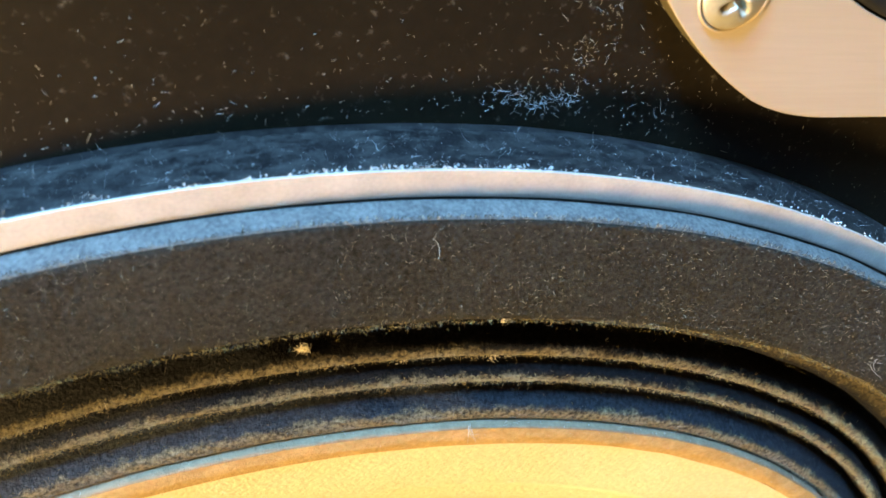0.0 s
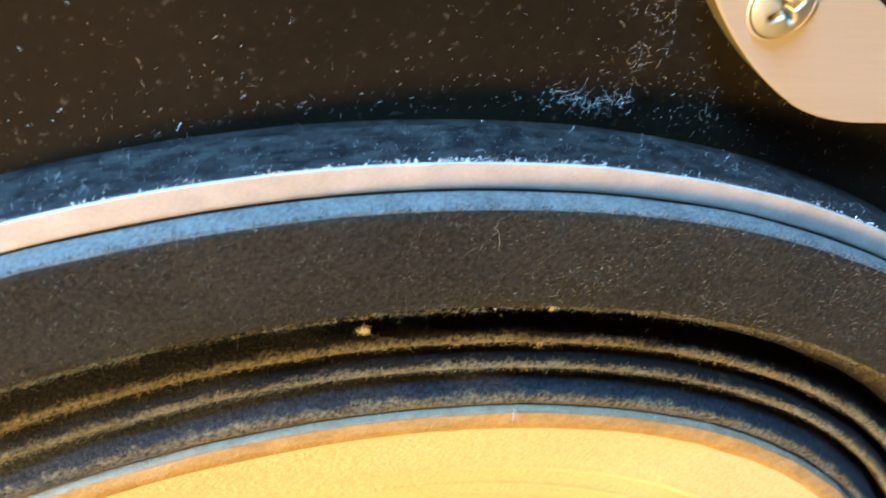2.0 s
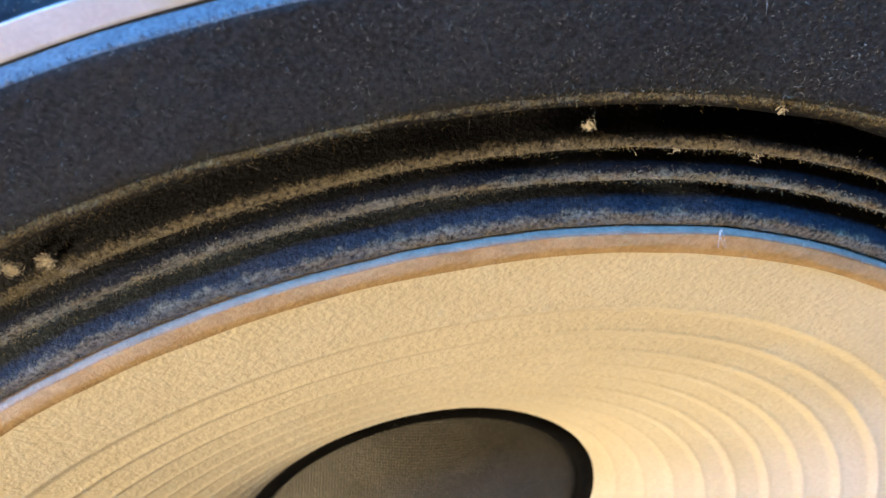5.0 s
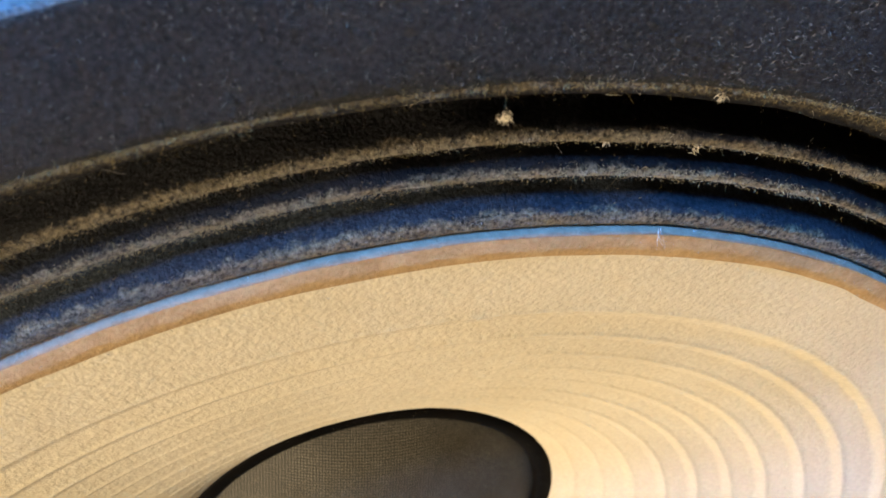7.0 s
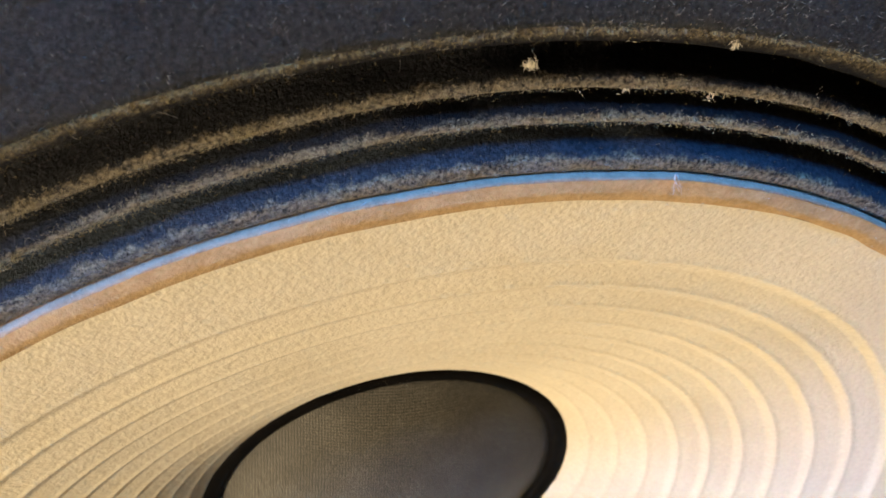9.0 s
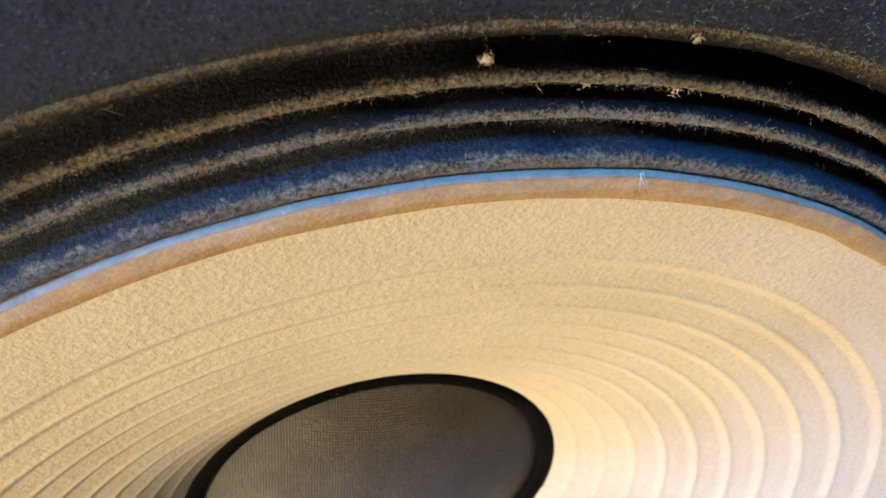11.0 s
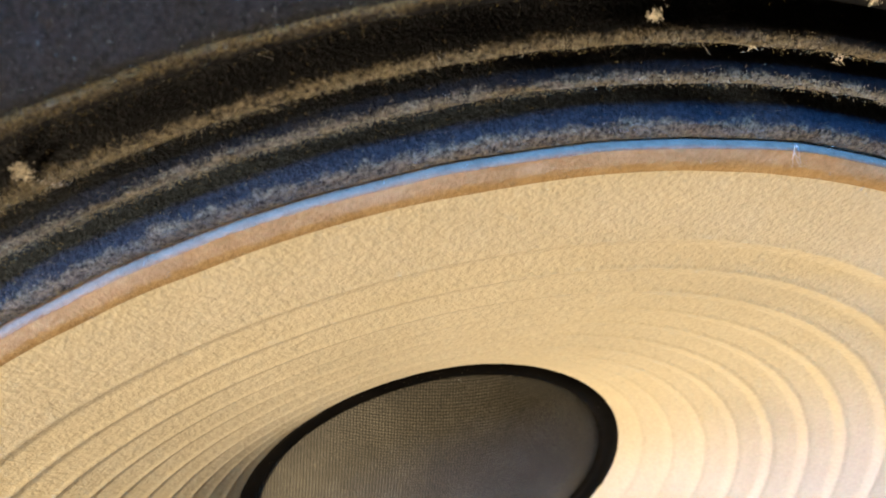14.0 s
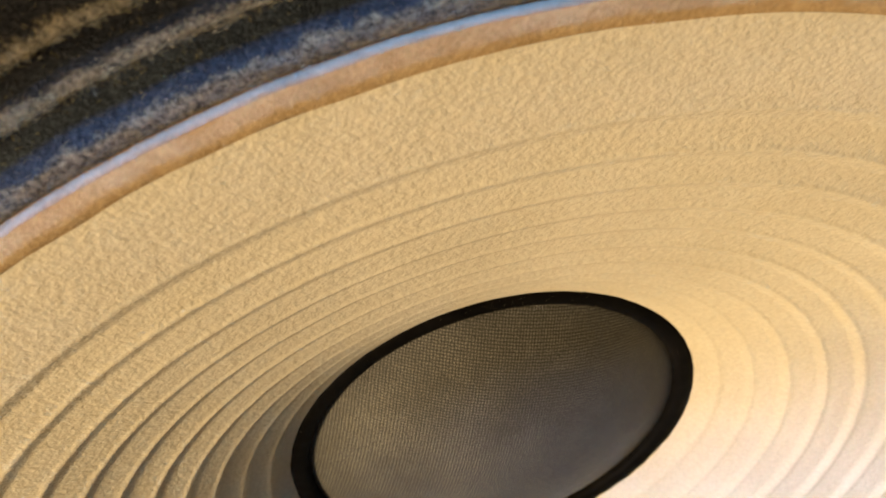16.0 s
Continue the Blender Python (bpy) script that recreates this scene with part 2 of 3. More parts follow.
panel("floor", box(-2.2, -3.4, -0.1, 2.2, 0.75, 0), FLOOR, "oak plank floor of the room under the loudspeaker")
panel("wall_north", box(-2.2, 0.75, 0, 2.2, 0.87, 2.5), WALL, "plain warm ochre plaster wall behind the loudspeaker")
panel("wall_south", box(-2.2, -3.52, 0, 2.2, -3.4, 2.5), WALL, "plain warm ochre plaster wall of the room")
panel("wall_west", box(-2.32, -3.52, 0, -2.2, 0.87, 2.5), WALL, "plain warm ochre plaster wall of the room")
panel("wall_east", box(2.2, -3.52, 0, 2.32, 0.87, 2.5), WALL, "plain warm ochre plaster wall of the room")
tagged(part("ceiling", slab_with_hole([(-2.32, -3.52), (2.32, -3.52), (2.32, 0.87), (-2.32, 0.87)], [[(-1.5, -0.54), (-0.5, -0.54), (-0.5, -0.18), (-1.5, -0.18)]], 2.5, 2.62), WALL, None, smooth=False),
       "ochre plaster ceiling with a square skylight opening", "ceiling", kind="structure")

# ---- the loudspeaker cabinet ----
BW = -0.070 * R          # face of the baffle
cabinet = thing("loudspeaker_cabinet", SPEAKER, "large upright loudspeaker cabinet with a dusty black baffle", "loudspeaker")
part("baffle", slab_with_hole([(-0.20, -0.40), (0.20, -0.40), (0.20, 0.34), (-0.20, 0.34)],
                              [circle(0, 0, 0.985 * R, 256), circle(0.4074 * R, 1.350 * R, 0.225 * R, 96)], BW - 0.018, BW), BAFFLE, cabinet, "dusty black lacquered front baffle", smooth=False)
part("bottom_panel", box(-0.20, -0.42, -0.30, 0.20, -0.4005, BW + 0.004, 0.002), VENEER, cabinet, smooth=False)
part("top_panel", box(-0.20, 0.3405, -0.30, 0.20, 0.36, BW + 0.004, 0.002), VENEER, cabinet, smooth=False)
part("side_panel", box(-0.22, -0.42, -0.30, -0.2005, 0.36, BW + 0.004, 0.002), VENEER, cabinet, "dark walnut veneered side", smooth=False)
part("side_panel", box(0.2005, -0.42, -0.30, 0.22, 0.36, BW + 0.004, 0.002), VENEER, cabinet, "dark walnut veneered side", smooth=False)
part("back_panel", box(-0.20, -0.40, -0.298, 0.20, 0.34, -0.28, 0.001), VENEER, cabinet, smooth=False)
part("plinth", box(-0.20, -HEIGHT, -0.28, 0.20, -0.4205, -0.03, 0.003), BLACKTRIM, cabinet, smooth=False)

# ---- the woofer ----
woofer = thing("woofer", SPEAKER, "vintage woofer with a cream paper cone in the black baffle", "speaker driver")
part("basket_frame", lathe([(0.93, -0.075), (1.0278, -0.0705), (1.0276, -0.060), (1.0270, -0.030), (1.0265, -0.0200), (1.0263, -0.0186), (1.0250, -0.0183), (0.93, -0.0195)], uneven=0.0006), RUBBER, woofer, "black painted outer wall of the frame, furred with dust")
part("trim_ring", lathe([(1.0046, -0.026), (1.0046, -0.0190), (1.0047, -0.0178), (1.0056, -0.0171), (1.0076, -0.0170), (1.0244, -0.0170), (1.0254, -0.0171), (1.0260, -0.0174), (1.0262, -0.0179), (1.0255, -0.0215)], 1440, uneven=0.0007), ALU, woofer, "thin bare aluminium trim ring")


def cut_of(az):
    """How far the hand-cut inner edge of the felt strays, by degrees clockwise of straight up."""
    a = abs((az + 180) % 360 - 180)
    return 0.0055 * smoothstep((a - 6) / 40) + 0.0012 * noise.noise((math.cos(radians(az)) * 22, math.sin(radians(az)) * 22, 5.0))


gasket = part("gasket", lathe([(0.906, -0.019), (0.907, -0.004), (0.9095, 0.0), (0.915, 0.0008), (0.955, 0.0012), (0.994, 0.0009), (0.9975, 0.0006), (0.9988, -0.0008), (0.9985, -0.004)], 1440, uneven=0.0016, shift=lambda d, r: cut_of(90 - d) if r < 0.93 else 0.0), GASKET, woofer, "flat felt gasket ring, dark and dusty")
part("cut_edge", lathe([(0.9970, -0.0006), (0.9992, -0.0008), (1.0000, -0.0022), (1.0016, -0.010), (1.0026, -0.019)], 1440, uneven=0.0016), CUT, gasket, "pale cut edge of the gasket")

FOLDS = [(0.781, -0.024), (0.7803, -0.0170), (0.783, -0.0135), (0.789, -0.0125), (0.795, -0.0140), (0.801, -0.0205), (0.808, -0.031), (0.8125, -0.037), (0.8155, -0.038), (0.8180, -0.033), (0.8200, -0.024),
         (0.8230, -0.0185), (0.8275, -0.0172), (0.832, -0.0200), (0.836, -0.027), (0.840, -0.038), (0.8435, -0.043), (0.8460, -0.040), (0.8480, -0.028), (0.8510, -0.0200), (0.856, -0.0183), (0.861, -0.0205), (0.865, -0.027),
         (0.870, -0.040), (0.875, -0.046), (0.879, -0.043), (0.8815, -0.034), (0.885, -0.0250), (0.891, -0.0205), (0.899, -0.0190), (0.926, -0.0187)]


def rounded(profile, n=4):
    """A smooth curve through the corners of a profile."""
    pts = [Vector(p) for p in profile]
    out = []
    for i in range(len(pts) - 1):
        a, b, c, d = pts[max(i - 1, 0)], pts[i], pts[i + 1], pts[min(i + 2, len(pts) - 1)]
        for k in range(n):
            t = k / n
            out.append(0.5 * (2 * b + (c - a) * t + (2 * a - 5 * b + 4 * c - d) * t * t + (3 * b - a - 3 * c + d) * t ** 3))
    return [tuple(p) for p in out] + [tuple(pts[-1])]


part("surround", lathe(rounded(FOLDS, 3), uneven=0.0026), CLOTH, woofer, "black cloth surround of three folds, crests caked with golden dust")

CONE = rounded([(0.20, -0.300), (0.281, -0.238), (0.39, -0.161), (0.486, -0.111), (0.58, -0.066), (0.671, -0.033), (0.72, -0.0180), (0.757, -0.0085)], 14)
STEPS = [0.671, 0.624, 0.580, 0.537, 0.497, 0.457, 0.418, 0.380, 0.343, 0.308]


def step_at(r):
    """The height of a terrace, shallower in the throat."""
    return 0.0013 + 0.0014 * smoothstep((r - 0.33) / 0.14)


def corrugated(r, w):
    """Shallow terraces: a short steep riser at each ring with a fine bead on its brink, a flatter tread inside it."""
    w += sum(0.0009 * math.exp(-((r - b - 0.001) / 0.0036) ** 2) for b in STEPS)
    for a, b in zip(STEPS[1:] + [0.272], STEPS):
        if a <= r < b:
            t = (r - a) / (b - a)
            height = step_at(b)
            rise = 0.27
            if t > 1 - rise:
                return w + height * (smoothstep((t - 1 + rise) / rise) - 0.5)
            return w + height * (0.5 - (t / (1 - rise)) ** 0.8)
    if r >= STEPS[0]:
        return w + step_at(r) * 0.5 * (1 - smoothstep((r - STEPS[0]) / 0.05))
    return w


def cone_profile():
    rs = np.concatenate([np.linspace(0.20, 0.30, 12), np.linspace(0.301, 0.675, 270), np.linspace(0.68, 0.757, 16)])
    cr, cw = [p[0] for p in CONE], [p[1] for p in CONE]
    return [(float(r), corrugated(float(r), float(np.interp(r, cr, cw)))) for r in rs]


cone = part("cone", lathe(cone_profile(), uneven=0.0008), PAPER, woofer, "cream paper pulp cone with concentric corrugations")
part("edge_band", lathe([(0.7560, -0.0097), (0.7572, -0.0078), (0.767, -0.0068), (0.7775, -0.0072)], 1440, uneven=0.0030), BAND, cone, "brown glued edge band")
part("cone_lip", lathe([(0.7772, -0.0071), (0.7786, -0.0075), (0.7796, -0.0084), (0.7803, -0.0100), (0.7806, -0.0145), (0.7806, -0.024)], 1440, uneven=0.0016), LIP, cone, "pale glossy cone edge")

cap = part("dust_cap", lathe(rounded([(0.0, -0.168), (0.06, -0.172), (0.13, -0.189), (0.19, -0.2135), (0.228, -0.2345), (0.252, -0.2465), (0.262, -0.252)], 6), 360), WEAVE, woofer, "dark woven cloth dust cap")
part("glue_bead", lathe(rounded([(0.2540, -0.2500), (0.2560, -0.2425), (0.2595, -0.2378), (0.2645, -0.2354), (0.271, -0.2347), (0.278, -0.2358), (0.2812, -0.2380), (0.283, -0.243)], 4), 360, uneven=0.0012), GLUE, cap, "glossy black glue bead round the cap")

# ---- the tweeter ----
TU, TV, TW = 0.4074 * R, 1.350 * R, -0.045 * R
tweeter = thing("tweeter", SPEAKER @ Matrix.Translation((TU, TV, 0)), "tweeter with a brushed champagne metal faceplate, screwed to the baffle", "speaker driver")
rp, cut = 0.330 * R, -0.3067 * R
half = math.acos(-cut / rp)
arc = [Vector((-rp * math.sin(a), -rp * math.cos(a))) for a in np.linspace(half, 2 * math.pi - half, 160)][3:-3]


def fillet(p, corner, q, n=8):
    """A round corner from p to q."""
    return [p * (1 - t) ** 2 + corner * 2 * t * (1 - t) + q * t * t for t in (k / n for k in range(1, n))]


end = rp * math.sin(half)
outline = arc + fillet(arc[-1], Vector((end, cut)), Vector((end - 0.04 * R, cut)))
outline += [Vector((end - 0.04 * R, cut)), Vector((0.04 * R - end, cut))] + fillet(Vector((0.04 * R - end, cut)), Vector((-end, cut)), arc[0])
bm = slab_with_hole(outline, [circle(0, 0, 0.240 * R, 128)], BW + 0.0002, TW)
rim = [e for e in bm.edges if len(e.link_faces) == 2 and e.calc_face_angle(0) > 1.0 and min(v.co.z for v in e.verts) > TW - 1e-5]
bmesh.ops.bevel(bm, geom=rim, offset=0.00015, segments=2, affect="EDGES", profile=0.5)
plate = part("faceplate", bm, PLATE, tweeter, "brushed champagne aluminium faceplate with a flat lower edge", smooth=False)
# the plate's side faces are dark olive, its front stays champagne
plate.data.materials.append(EDGE)
for face in plate.data.polygons:
    face.material_index = int(abs(face.normal.z) < 0.3)
part("trim", lathe([(0.2395, -0.060), (0.2385, -0.047), (0.236, -0.0440), (0.231, -0.0437), (0.214, -0.0515), (0.2125, -0.0500), (0.2105, -0.0500), (0.2085, -0.0520), (0.202, -0.070), (0.18, -0.085), (0.10, -0.080), (0.0, -0.06)], 256), BLACKTRIM, tweeter, "black plastic trim ring and recess")


def screw_mesh():
    """A raised oval head with a cross recess."""
    bm = bmesh.new()
    r, seg, rings = 0.0234 * R, 48, 14
    rows = []
    for k in range(rings + 1):
        q = k / rings
        row = []
        for i in range(seg):
            a = 2 * math.pi * i / seg
            x, y = r * q * math.cos(a), r * q * math.sin(a)
            h = 0.0011 * (1 - q ** 2.4)
            arm = min(abs(x), abs(y)) / r
            reach = max(abs(x), abs(y)) / r
            width = 0.13 * (1 - 0.35 * reach)
            if reach < 0.62:
                h -= 0.0013 * smoothstep((width - arm) / 0.06 + 0.5) * smoothstep((0.60 - reach) / 0.12)
            row.append(bm.verts.new((x, y, h)))
            if k == 0:
                row = row * seg
                break
        rows.append(row)
    rows.append([bm.verts.new((r * 1.0 * math.cos(2 * math.pi * i / seg), r * math.sin(2 * math.pi * i / seg), -0.002)) for i in range(seg)])
    for p, q in zip(rows, rows[1:]):
        for i in range(seg):
            j = (i + 1) % seg
            vs = []
            for x in (p[i], q[i], q[j], p[j]):
                if x not in vs:
                    vs.append(x)
            bm.faces.new(vs)
    bmesh.ops.recalc_face_normals(bm, faces=bm.faces)
    return bm


for k, (su, sv) in enumerate(((-0.199, -0.214), (0.199, -0.214), (0.199, 0.214), (-0.199, 0.214))):
    s = part("screw", screw_mesh(), ZINC, tweeter, "yellow zinc cross-head screw")
    s.matrix_basis = pose(su * R, sv * R, TW + 0.0002, 0, 0, 38 + 31 * k)
    part("countersink", lathe([(0.0240, -0.0010), (0.0252, 0.0008), (0.0264, -0.0012)], 48), PLATE, s)

# ---- dust and lint ----
rng = np.random.default_rng(7)


def spot(az, r, w):
    """A place from degrees clockwise of straight up, and radius and height in units of R."""
    a = radians(az)
    return np.array((r * R * math.sin(a), r * R * math.cos(a), w * R))


def fibres(name, strands, mat, label, category="dust", kind="stuff", m=SPEAKER):
    """Thin curled threads, each (root, way, length, radius, curl), joined in one mesh."""
    root, way = (np.array([t[k] for t in strands], float) for k in (0, 1))
    length, rad, curl = (np.array([t[k] for t in strands], float)[:, None] for k in (2, 3, 4))
    count, n = len(strands), 5

    def unit(a):
        return a / (np.linalg.norm(a, axis=1, keepdims=True) + 1e-9)
    d, p = unit(way), root
    side = unit(np.cross(d, rng.normal(size=(count, 3))))
    bend = rng.normal(size=(count, 3)) * curl
    verts = np.empty((count, n, 3, 3))
    for k in range(n):
        q = rad * (1.0 - 0.6 * abs(k / (n - 1) - 0.35))
        other = np.cross(d, side)
        for j in range(3):
            a = 2 * math.pi * j / 3
            verts[:, k, j] = p + q * (math.cos(a) * side + math.sin(a) * other)
        p = p + d * length / (n - 1)
        d = unit(d + bend / (n - 1))
    quad = np.array([(3 * k + j, 3 * k + (j + 1) % 3, 3 * k + 3 + (j + 1) % 3, 3 * k + 3 + j) for k in range(n - 1) for j in range(3)])
    faces = (np.arange(count)[:, None, None] * 3 * n + quad[None]).reshape(-1, 4).tolist()
    verts = verts.reshape(-1, 3).tolist()
    me = bpy.data.meshes.new(name)
    me.from_pydata(verts, [], faces)
    me.materials.append(mat)
    ob = tagged(new(name, me), label, category, kind=kind)
    ob.matrix_world = m
    return ob


def crumbs(name, places, mat, label, category="dust", kind="stuff"):
    """Small uneven grains, each (place, radius), joined in one mesh."""
    verts, faces = [], []
    octa = [(1, 0, 0), (-1, 0, 0), (0, 1, 0), (0, -1, 0), (0, 0, 1), (0, 0, -1)]
    tris = [(0, 2, 4), (2, 1, 4), (1, 3, 4), (3, 0, 4), (2, 0, 5), (1, 2, 5), (3, 1, 5), (0, 3, 5)]
    for p, rad in places:
        base = len(verts)
        for o in octa:
            verts.append(tuple(np.array(p) + np.array(o) * rad * rng.uniform(0.5, 1.5, 3)))
        faces += [tuple(base + i for i in t) for t in tris]
    me = bpy.data.meshes.new(name)
    me.from_pydata(verts, [], faces)
    me.materials.append(mat)
    ob = tagged(new(name, me), label, category, kind=kind)
    ob.matrix_world = SPEAKER
    return ob


def clump(az, r, w, n, spread, length, rad=0.00003, lift=0.6):
    c = spot(az, r, w)
    out = []
    for _ in range(n):
        way = rng.normal(size=3)
        way[2] = abs(way[2]) * lift
        out.append((c + rng.normal(size=3) * spread * np.array((1, 1, 0.3)) - np.array(way) * length * 0.3, way, length * rng.uniform(0.4, 1.3), rad, 2.8))
    return out


# short flecks and threads lying on the baffle, thicker along the foot of the frame
flecks, grains = [], []
WB = -0.0695
for _ in range(340):
    az = rng.normal(-2, 16)
    r = 1.034 + abs(rng.exponential(0.035))
    if r > 1.36:
        continue
    flecks.append((spot(az, r, WB), (rng.normal(), rng.normal(), 0.15 + abs(rng.normal()) * 0.3), 0.00015 + rng.exponential(0.0002), rng.uniform(0.000012, 0.00003), 0.9))
for _ in range(95):
    u, v = rng.uniform(-0.75, 0.34), rng.uniform(0.95, 1.6)
    if math.hypot(u, v) < 1.04:
        continue
    flecks.append(((u * R, v * R, WB * R), (rng.normal(), rng.normal(), 0.2), 0.00018 + rng.exponential(0.00025), rng.uniform(0.000014, 0.000036), 0.9))
for _ in range(260):
    az = rng.normal(9, 3.5)
    r = rng.uniform(1.04, 1.22)
    if az > 11.5 and r > 1.06:
        continue
    flecks.append((spot(az, r, WB), (rng.normal(), rng.normal(), 0.2), 0.00015 + rng.exponential(0.00022), rng.uniform(0.00001, 0.000024), 1.2))
for _ in range(380):
    az, r = rng.normal(0, 18), 1.034 + abs(rng.exponential(0.06))
    if r < 1.3:
        grains.append((spot(az, r, WB), rng.uniform(0.00002, 0.00006)))
fibres("dust_flecks", flecks, DUST_PALE, "scattered pale lint flecks on the black baffle")
crumbs("dust_grains", grains, DUST_PALE, "fine pale dust grains on the black baffle")
tangle = []
for k in range(5):
    tangle += clump(4.1 + 0.65 * k, 1.052 + 0.004 * math.sin(k * 2.1), WB + 0.003, 22, 0.0006, 0.0012, 0.000014)
fibres("lint_tangle", tangle, DUST_PALE, "small tangle of pale lint caught on the baffle", "lint", "")
tangle = []
for k in range(6):
    tangle += clump(6.4 + 0.5 * k * (1 - 0.25 * k), 1.070 + 0.016 * k, WB + 0.003, 16, 0.0012, 0.0009, 0.000011)
fibres("lint_tangle", tangle, DUST_PALE, "loose pale lint tangle on the black baffle", "lint", "")

# threads on the frame's outer wall and crumbs on the edge of the trim ring
strands, bits = [], []
for _ in range(2300):
    az, w = rng.uniform(-50, 38), rng.uniform(-0.068, -0.022)
    a = radians(az)
    o = np.array((math.sin(a), math.cos(a), 0))
    strands.append((spot(az, 1.0272, w), o * 0.5 + rng.normal(size=3) * 0.8, 0.00015 + rng.exponential(0.00026), rng.uniform(0.00001, 0.000024), 1.8))
for _ in range(130):
    az, size = rng.normal(3, 14), rng.uniform(0.5, 1.5)
    for _ in range(rng.integers(2, 9)):
        bits.append((spot(az + rng.normal() * 0.14 * size, 1.0264 + rng.normal() * 0.0008, -0.0195 + rng.normal() * 0.0012), rng.uniform(0.00004, 0.00013) * size))
fibres("dust_threads", strands, DUST_PALE, "fine pale dust threads on the black frame wall")
crumbs("dust_crumbs", bits, DUST_PALE, "pale dust crumbs along the edge of the aluminium trim ring")

# nap of the felt gasket
nap = []
for _ in range(21000):
    az, r = rng.uniform(-66, 56), rng.uniform(0.909, 1.0)
    if r < 0.909 + cut_of(az):
        continue
    a = radians(az)
    lean = np.array((math.sin(a), math.cos(a), 0)) * rng.normal(0.75, 0.45)
    nap.append((spot(az, r, 0.0004), lean + (rng.normal() * 0.16, rng.normal() * 0.16, 0.5), rng.uniform(0.00025, 0.0007), rng.uniform(0.000016, 0.00003), 0.7))
for _ in range(2600):
    az = rng.uniform(-72, 60)
    a = radians(az)
    o = np.array((math.sin(a), math.cos(a), 0.2))
    nap.append((spot(az, 1.0, rng.uniform(-0.002, 0.0)), o + rng.normal(size=3) * 0.5, rng.uniform(0.0002, 0.0008), 0.00003, 1.0))
    nap.append((spot(az, 0.908 + cut_of(az), rng.uniform(-0.004, 0.0)), -o + rng.normal(size=3) * 0.6 + (0, 0, 0.5), rng.uniform(0.0002, 0.0009), 0.000022, 1.2))
fibres("felt_nap", nap, GASKET_NAP, "short dusty nap standing on the felt gasket")
grit = [(spot(rng.uniform(-60, 50), rng.uniform(0.912, 0.998), 0.0015), rng.uniform(0.00004, 0.0001)) for _ in range(80)]
crumbs("gasket_grit", grit, DUST_GREY, "scattered pale grit on the felt gasket")

# fuzz and grains on the tops of the folds
for r, w, spread, count, mat in ((0.9040, -0.0100, 0.0032, 13000, DUST_BROWN), (0.8548, -0.0184, 0.0028, 18000, DUST_GOLD), (0.8262, -0.0172, 0.0028, 18000, DUST_GOLD), (0.7880, -0.0126, 0.0038, 17000, DUST_GREY)):
    fuzz, grains = [], []
    for _ in range(count):
        az = rng.uniform(-62, -14) if rng.random() < 0.3 else rng.uniform(-72, 62)
        patch = 1 + 0.7 * noise.noise((az * 0.9, r * 40, 3.0)) + 0.6 * noise.noise((az * 3.1, r * 40, 8.0))
        if rng.random() > patch:
            continue
        off = rng.normal() * spread
        lower = w - 22 * off * off - 0.0004
        rim = r + off
        if mat is DUST_BROWN:
            rim += cut_of(az)
            lower = rng.uniform(-0.020, -0.002) if off < 0.002 else 0.0004
        long = rng.random() < 0.03
        fuzz.append((spot(az, rim, lower), (rng.normal() * 0.7, rng.normal() * 0.7, rng.normal() * 0.3 + 0.5), rng.uniform(0.0006, 0.0014) if long else rng.uniform(0.00012, 0.00042), 0.000012 if long else rng.uniform(0.000016, 0.00003), 2.6))
        if rng.random() < 0.24:
            grains.append((spot(az + rng.normal() * 0.2, rim, lower + 0.0005), rng.uniform(0.00003, 0.00009)))
    where = "golden dust along the crest of a surround fold" if mat is DUST_GOLD else "brown dust on the inner edge of the felt gasket" if mat is DUST_BROWN else "grey dust beside the cone edge"
    fibres("fold_fuzz", fuzz, mat, "short fuzz of " + where)
    crumbs("fold_grains", grains, mat, "fine grains of " + where)

# stray lint in the valleys, thicker where the folds have sagged
stray = []
fold_r, fold_w = [p[0] for p in FOLDS], [p[1] for p in FOLDS]
for _ in range(6000):
    az = rng.normal(-42, 17) if rng.random() < 0.75 else rng.uniform(-60, 58)
    r = rng.uniform(0.795, 0.905)
    if abs(az) > 70 or rng.random() > 0.7 + 0.8 * noise.noise((az * 0.8, r * 90, 1.0)):
        continue
    stray.append((spot(az, r, float(np.interp(r, fold_r, fold_w)) + rng.uniform(0.0, 0.010)), rng.normal(size=3) * (1, 1, 0.5) + (0, 0, 0.2), rng.uniform(0.00015, 0.0006), rng.uniform(0.00001, 0.00002), 3.2))
fibres("valley_lint", stray, DUST_BROWN, "stray golden lint caught in the valleys of the surround")

hairs = []
for _ in range(320):
    az, r = rng.uniform(-62, 52), rng.choice((0.889, 0.857, 0.852, 0.829, 0.824, 0.789)) + rng.normal() * 0.002
    hairs.append((spot(az, r, -0.019), rng.normal(size=3) * (1, 1, 0.5) + (0, 0, 0.35), 0.0004 + rng.exponential(0.0005), 0.00001, 2.4))
fibres("loose_hairs", hairs, TUFT, "thin curled pale hairs across the surround folds")

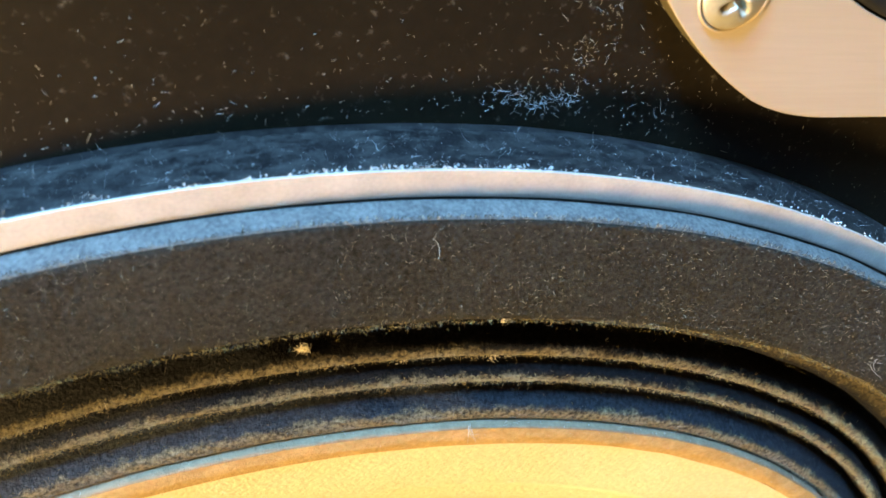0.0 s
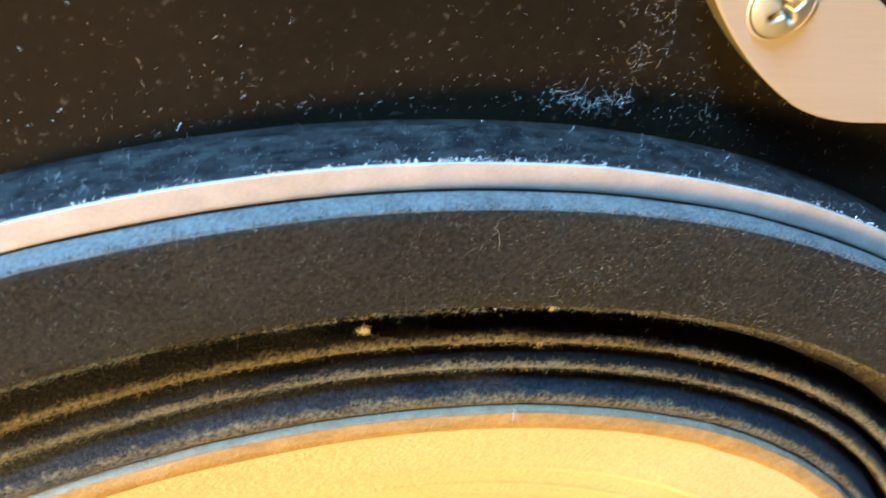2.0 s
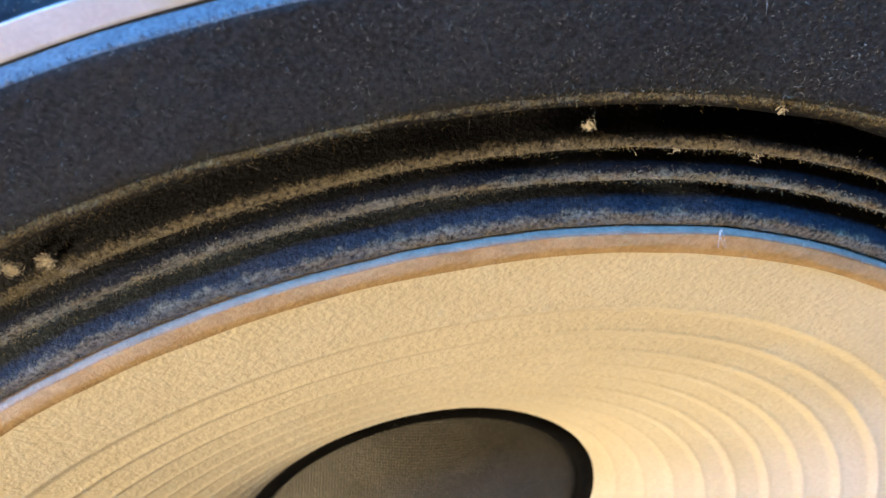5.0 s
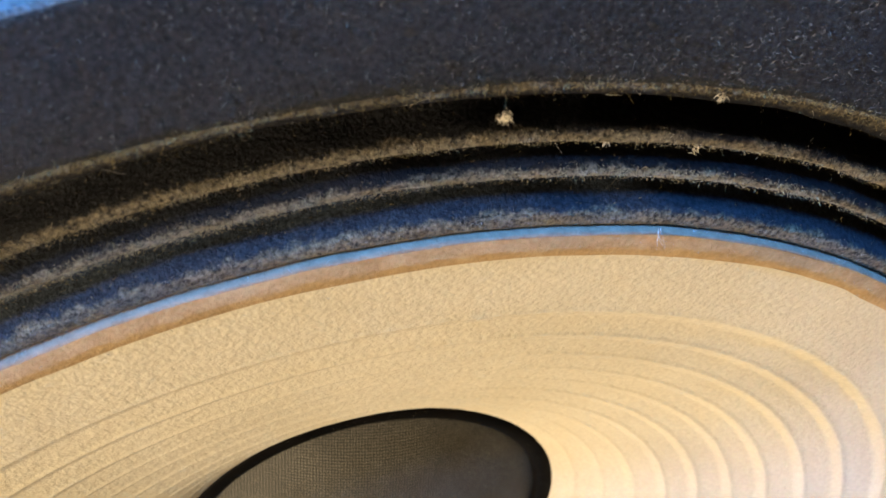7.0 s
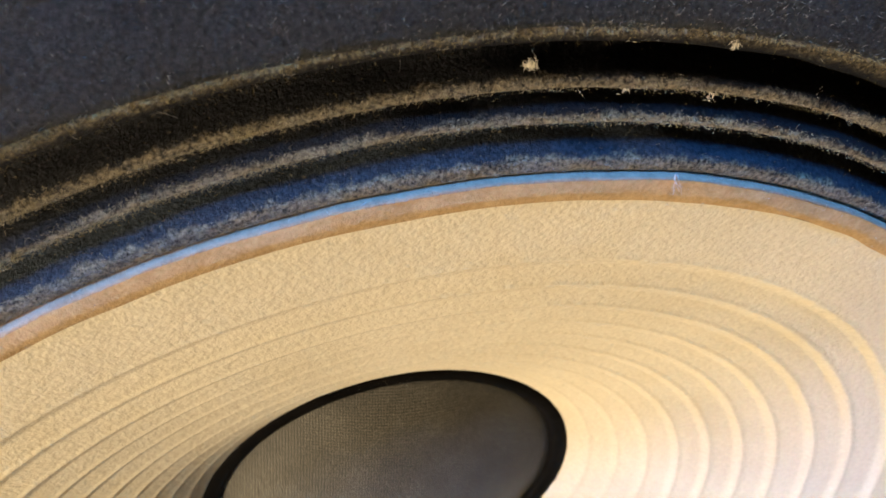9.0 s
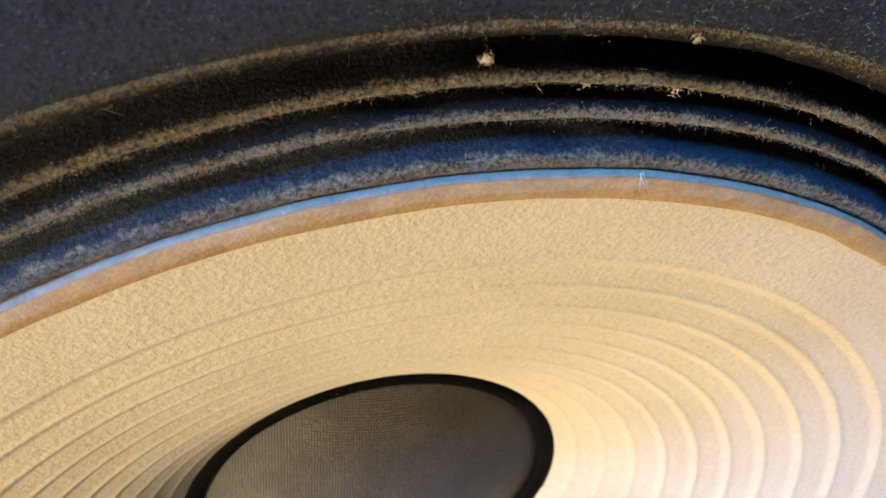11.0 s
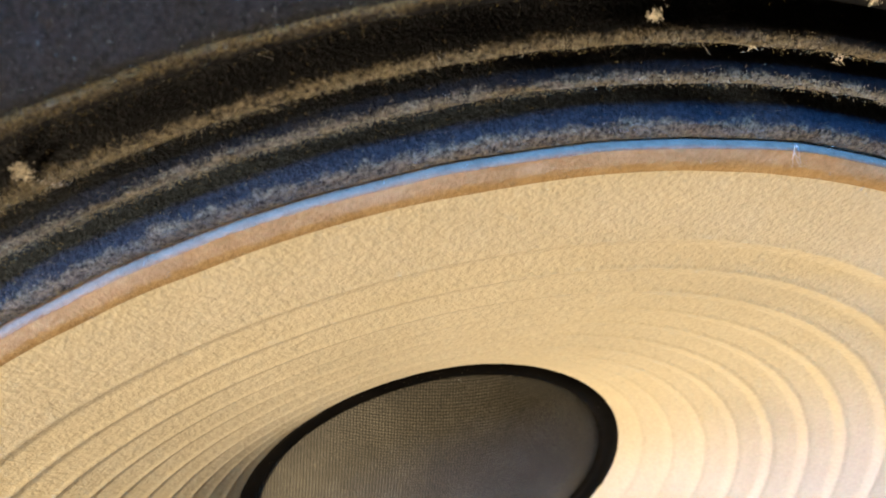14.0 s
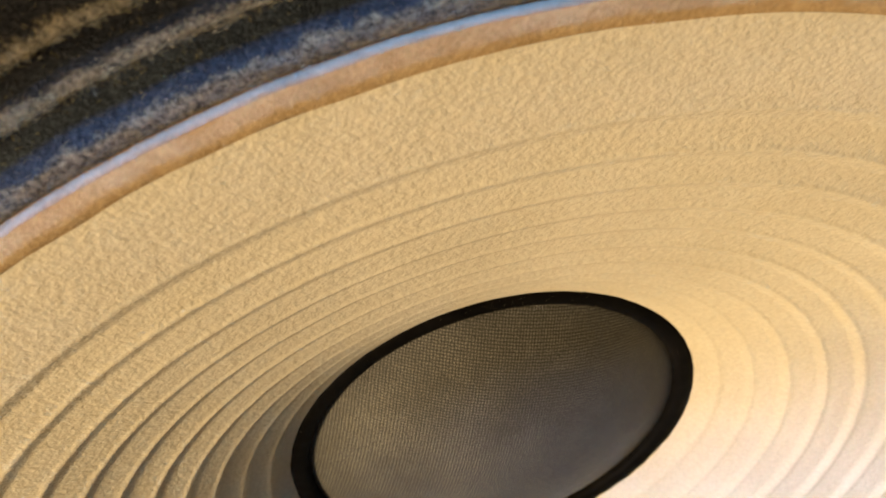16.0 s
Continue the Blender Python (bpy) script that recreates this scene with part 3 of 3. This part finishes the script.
# single lint tufts and strands
for az, r, w, n, spread, length in ((-3.8, 0.866, -0.026, 130, 0.0003, 0.0007), (-29.7, 0.868, -0.0200, 190, 0.0004, 0.0006), (-31.2, 0.873, -0.0200, 190, 0.0004, 0.0006), (-29.0, 0.854, -0.0200, 130, 0.0003, 0.0006), (-31.5, 0.883, -0.0200, 120, 0.0003, 0.0006), (12.6, 0.860, -0.024, 26, 0.0002, 0.0014), (5.9, 0.892, -0.018, 24, 0.0003, 0.0010), (1.2, 0.850, -0.022, 18, 0.0002, 0.0009), (6.3, 0.847, -0.022, 18, 0.0002, 0.0009)):
    fibres("lint_tuft", clump(az, r, w, n, spread, length, 0.00003), TUFT, "small golden lint tuft caught between surround folds", "lint", "")["group"] = "lint tufts on the surround"
drop = []
for k in range(9):
    drop.append((spot(5.75 + rng.normal() * 0.05, 0.786 - 0.0006 * k, -0.0065), (0.2 + rng.normal() * 0.12, -1.0, 0.35 + rng.normal() * 0.2), rng.uniform(0.0008, 0.0026), 0.000022, 0.9))
fibres("lint_strand", drop, DUST_PALE, "pale lint strand lying over the cone edge", "lint", "")
fibres("lint_strand", clump(1.0, 0.985, 0.002, 4, 0.00025, 0.0020, 0.00002), DUST_PALE, "thin pale lint strand on the felt gasket", "lint", "")
fibres("lint_strand", clump(29.3, 0.935, 0.004, 7, 0.0005, 0.0022, 0.00002), DUST_PALE, "pale curled lint strand on the felt gasket", "lint", "")
fibres("lint_strand", clump(-3.0, 0.255, -0.243, 10, 0.0004, 0.0016, 0.00002, 0.3), DUST_PALE, "tiny pale lint strand on the black glue bead", "lint", "")
fibres("lint_strand", clump(-17.0, 0.262, -0.241, 8, 0.0004, 0.0012, 0.00002, 0.3), DUST_PALE, "tiny pale lint strand on the black glue bead", "lint", "")
fibres("lint_speck", clump(-17.5, 0.232, -0.240, 16, 0.0003, 0.0009, 0.00003, 0.3), TUFT, "pale lint speck on the woven dust cap", "lint", "")
edge = []
for _ in range(420):
    az = rng.uniform(6, 62) if rng.random() < 0.8 else rng.uniform(-60, 6)
    edge.append((spot(az, rng.uniform(0.752, 0.786), -0.0085), rng.normal(size=3) * (1, 1, 0.6) + (0, 0, 0.4), rng.uniform(0.0002, 0.0009), 0.000015, 1.4))
fibres("edge_threads", edge, DUST_PALE, "fine pale threads on the brown cone edge band")
specks = [(spot(rng.uniform(-95, 100), rng.uniform(0.254, 0.279), -0.2345), rng.uniform(0.00002, 0.00006)) for _ in range(60)]
specks += [(spot(rng.normal(-8, 12), rng.uniform(0.262, 0.281), -0.2345), rng.uniform(0.00002, 0.00008)) for _ in range(50)]
crumbs("bead_dust", specks, DUST_GREY, "pale dust specks on the black glue bead")
specks = []
for _ in range(420):
    az, r = rng.uniform(0, 360), 0.245 * math.sqrt(rng.random())
    specks.append((spot(az, r, float(np.interp(r, (0.0, 0.06, 0.13, 0.19, 0.228, 0.252), (-0.168, -0.172, -0.189, -0.2135, -0.2345, -0.2465)))), rng.uniform(0.00002, 0.00006)))
crumbs("cap_dust", specks, DUST_GREY, "fine pale dust specks on the woven dust cap")
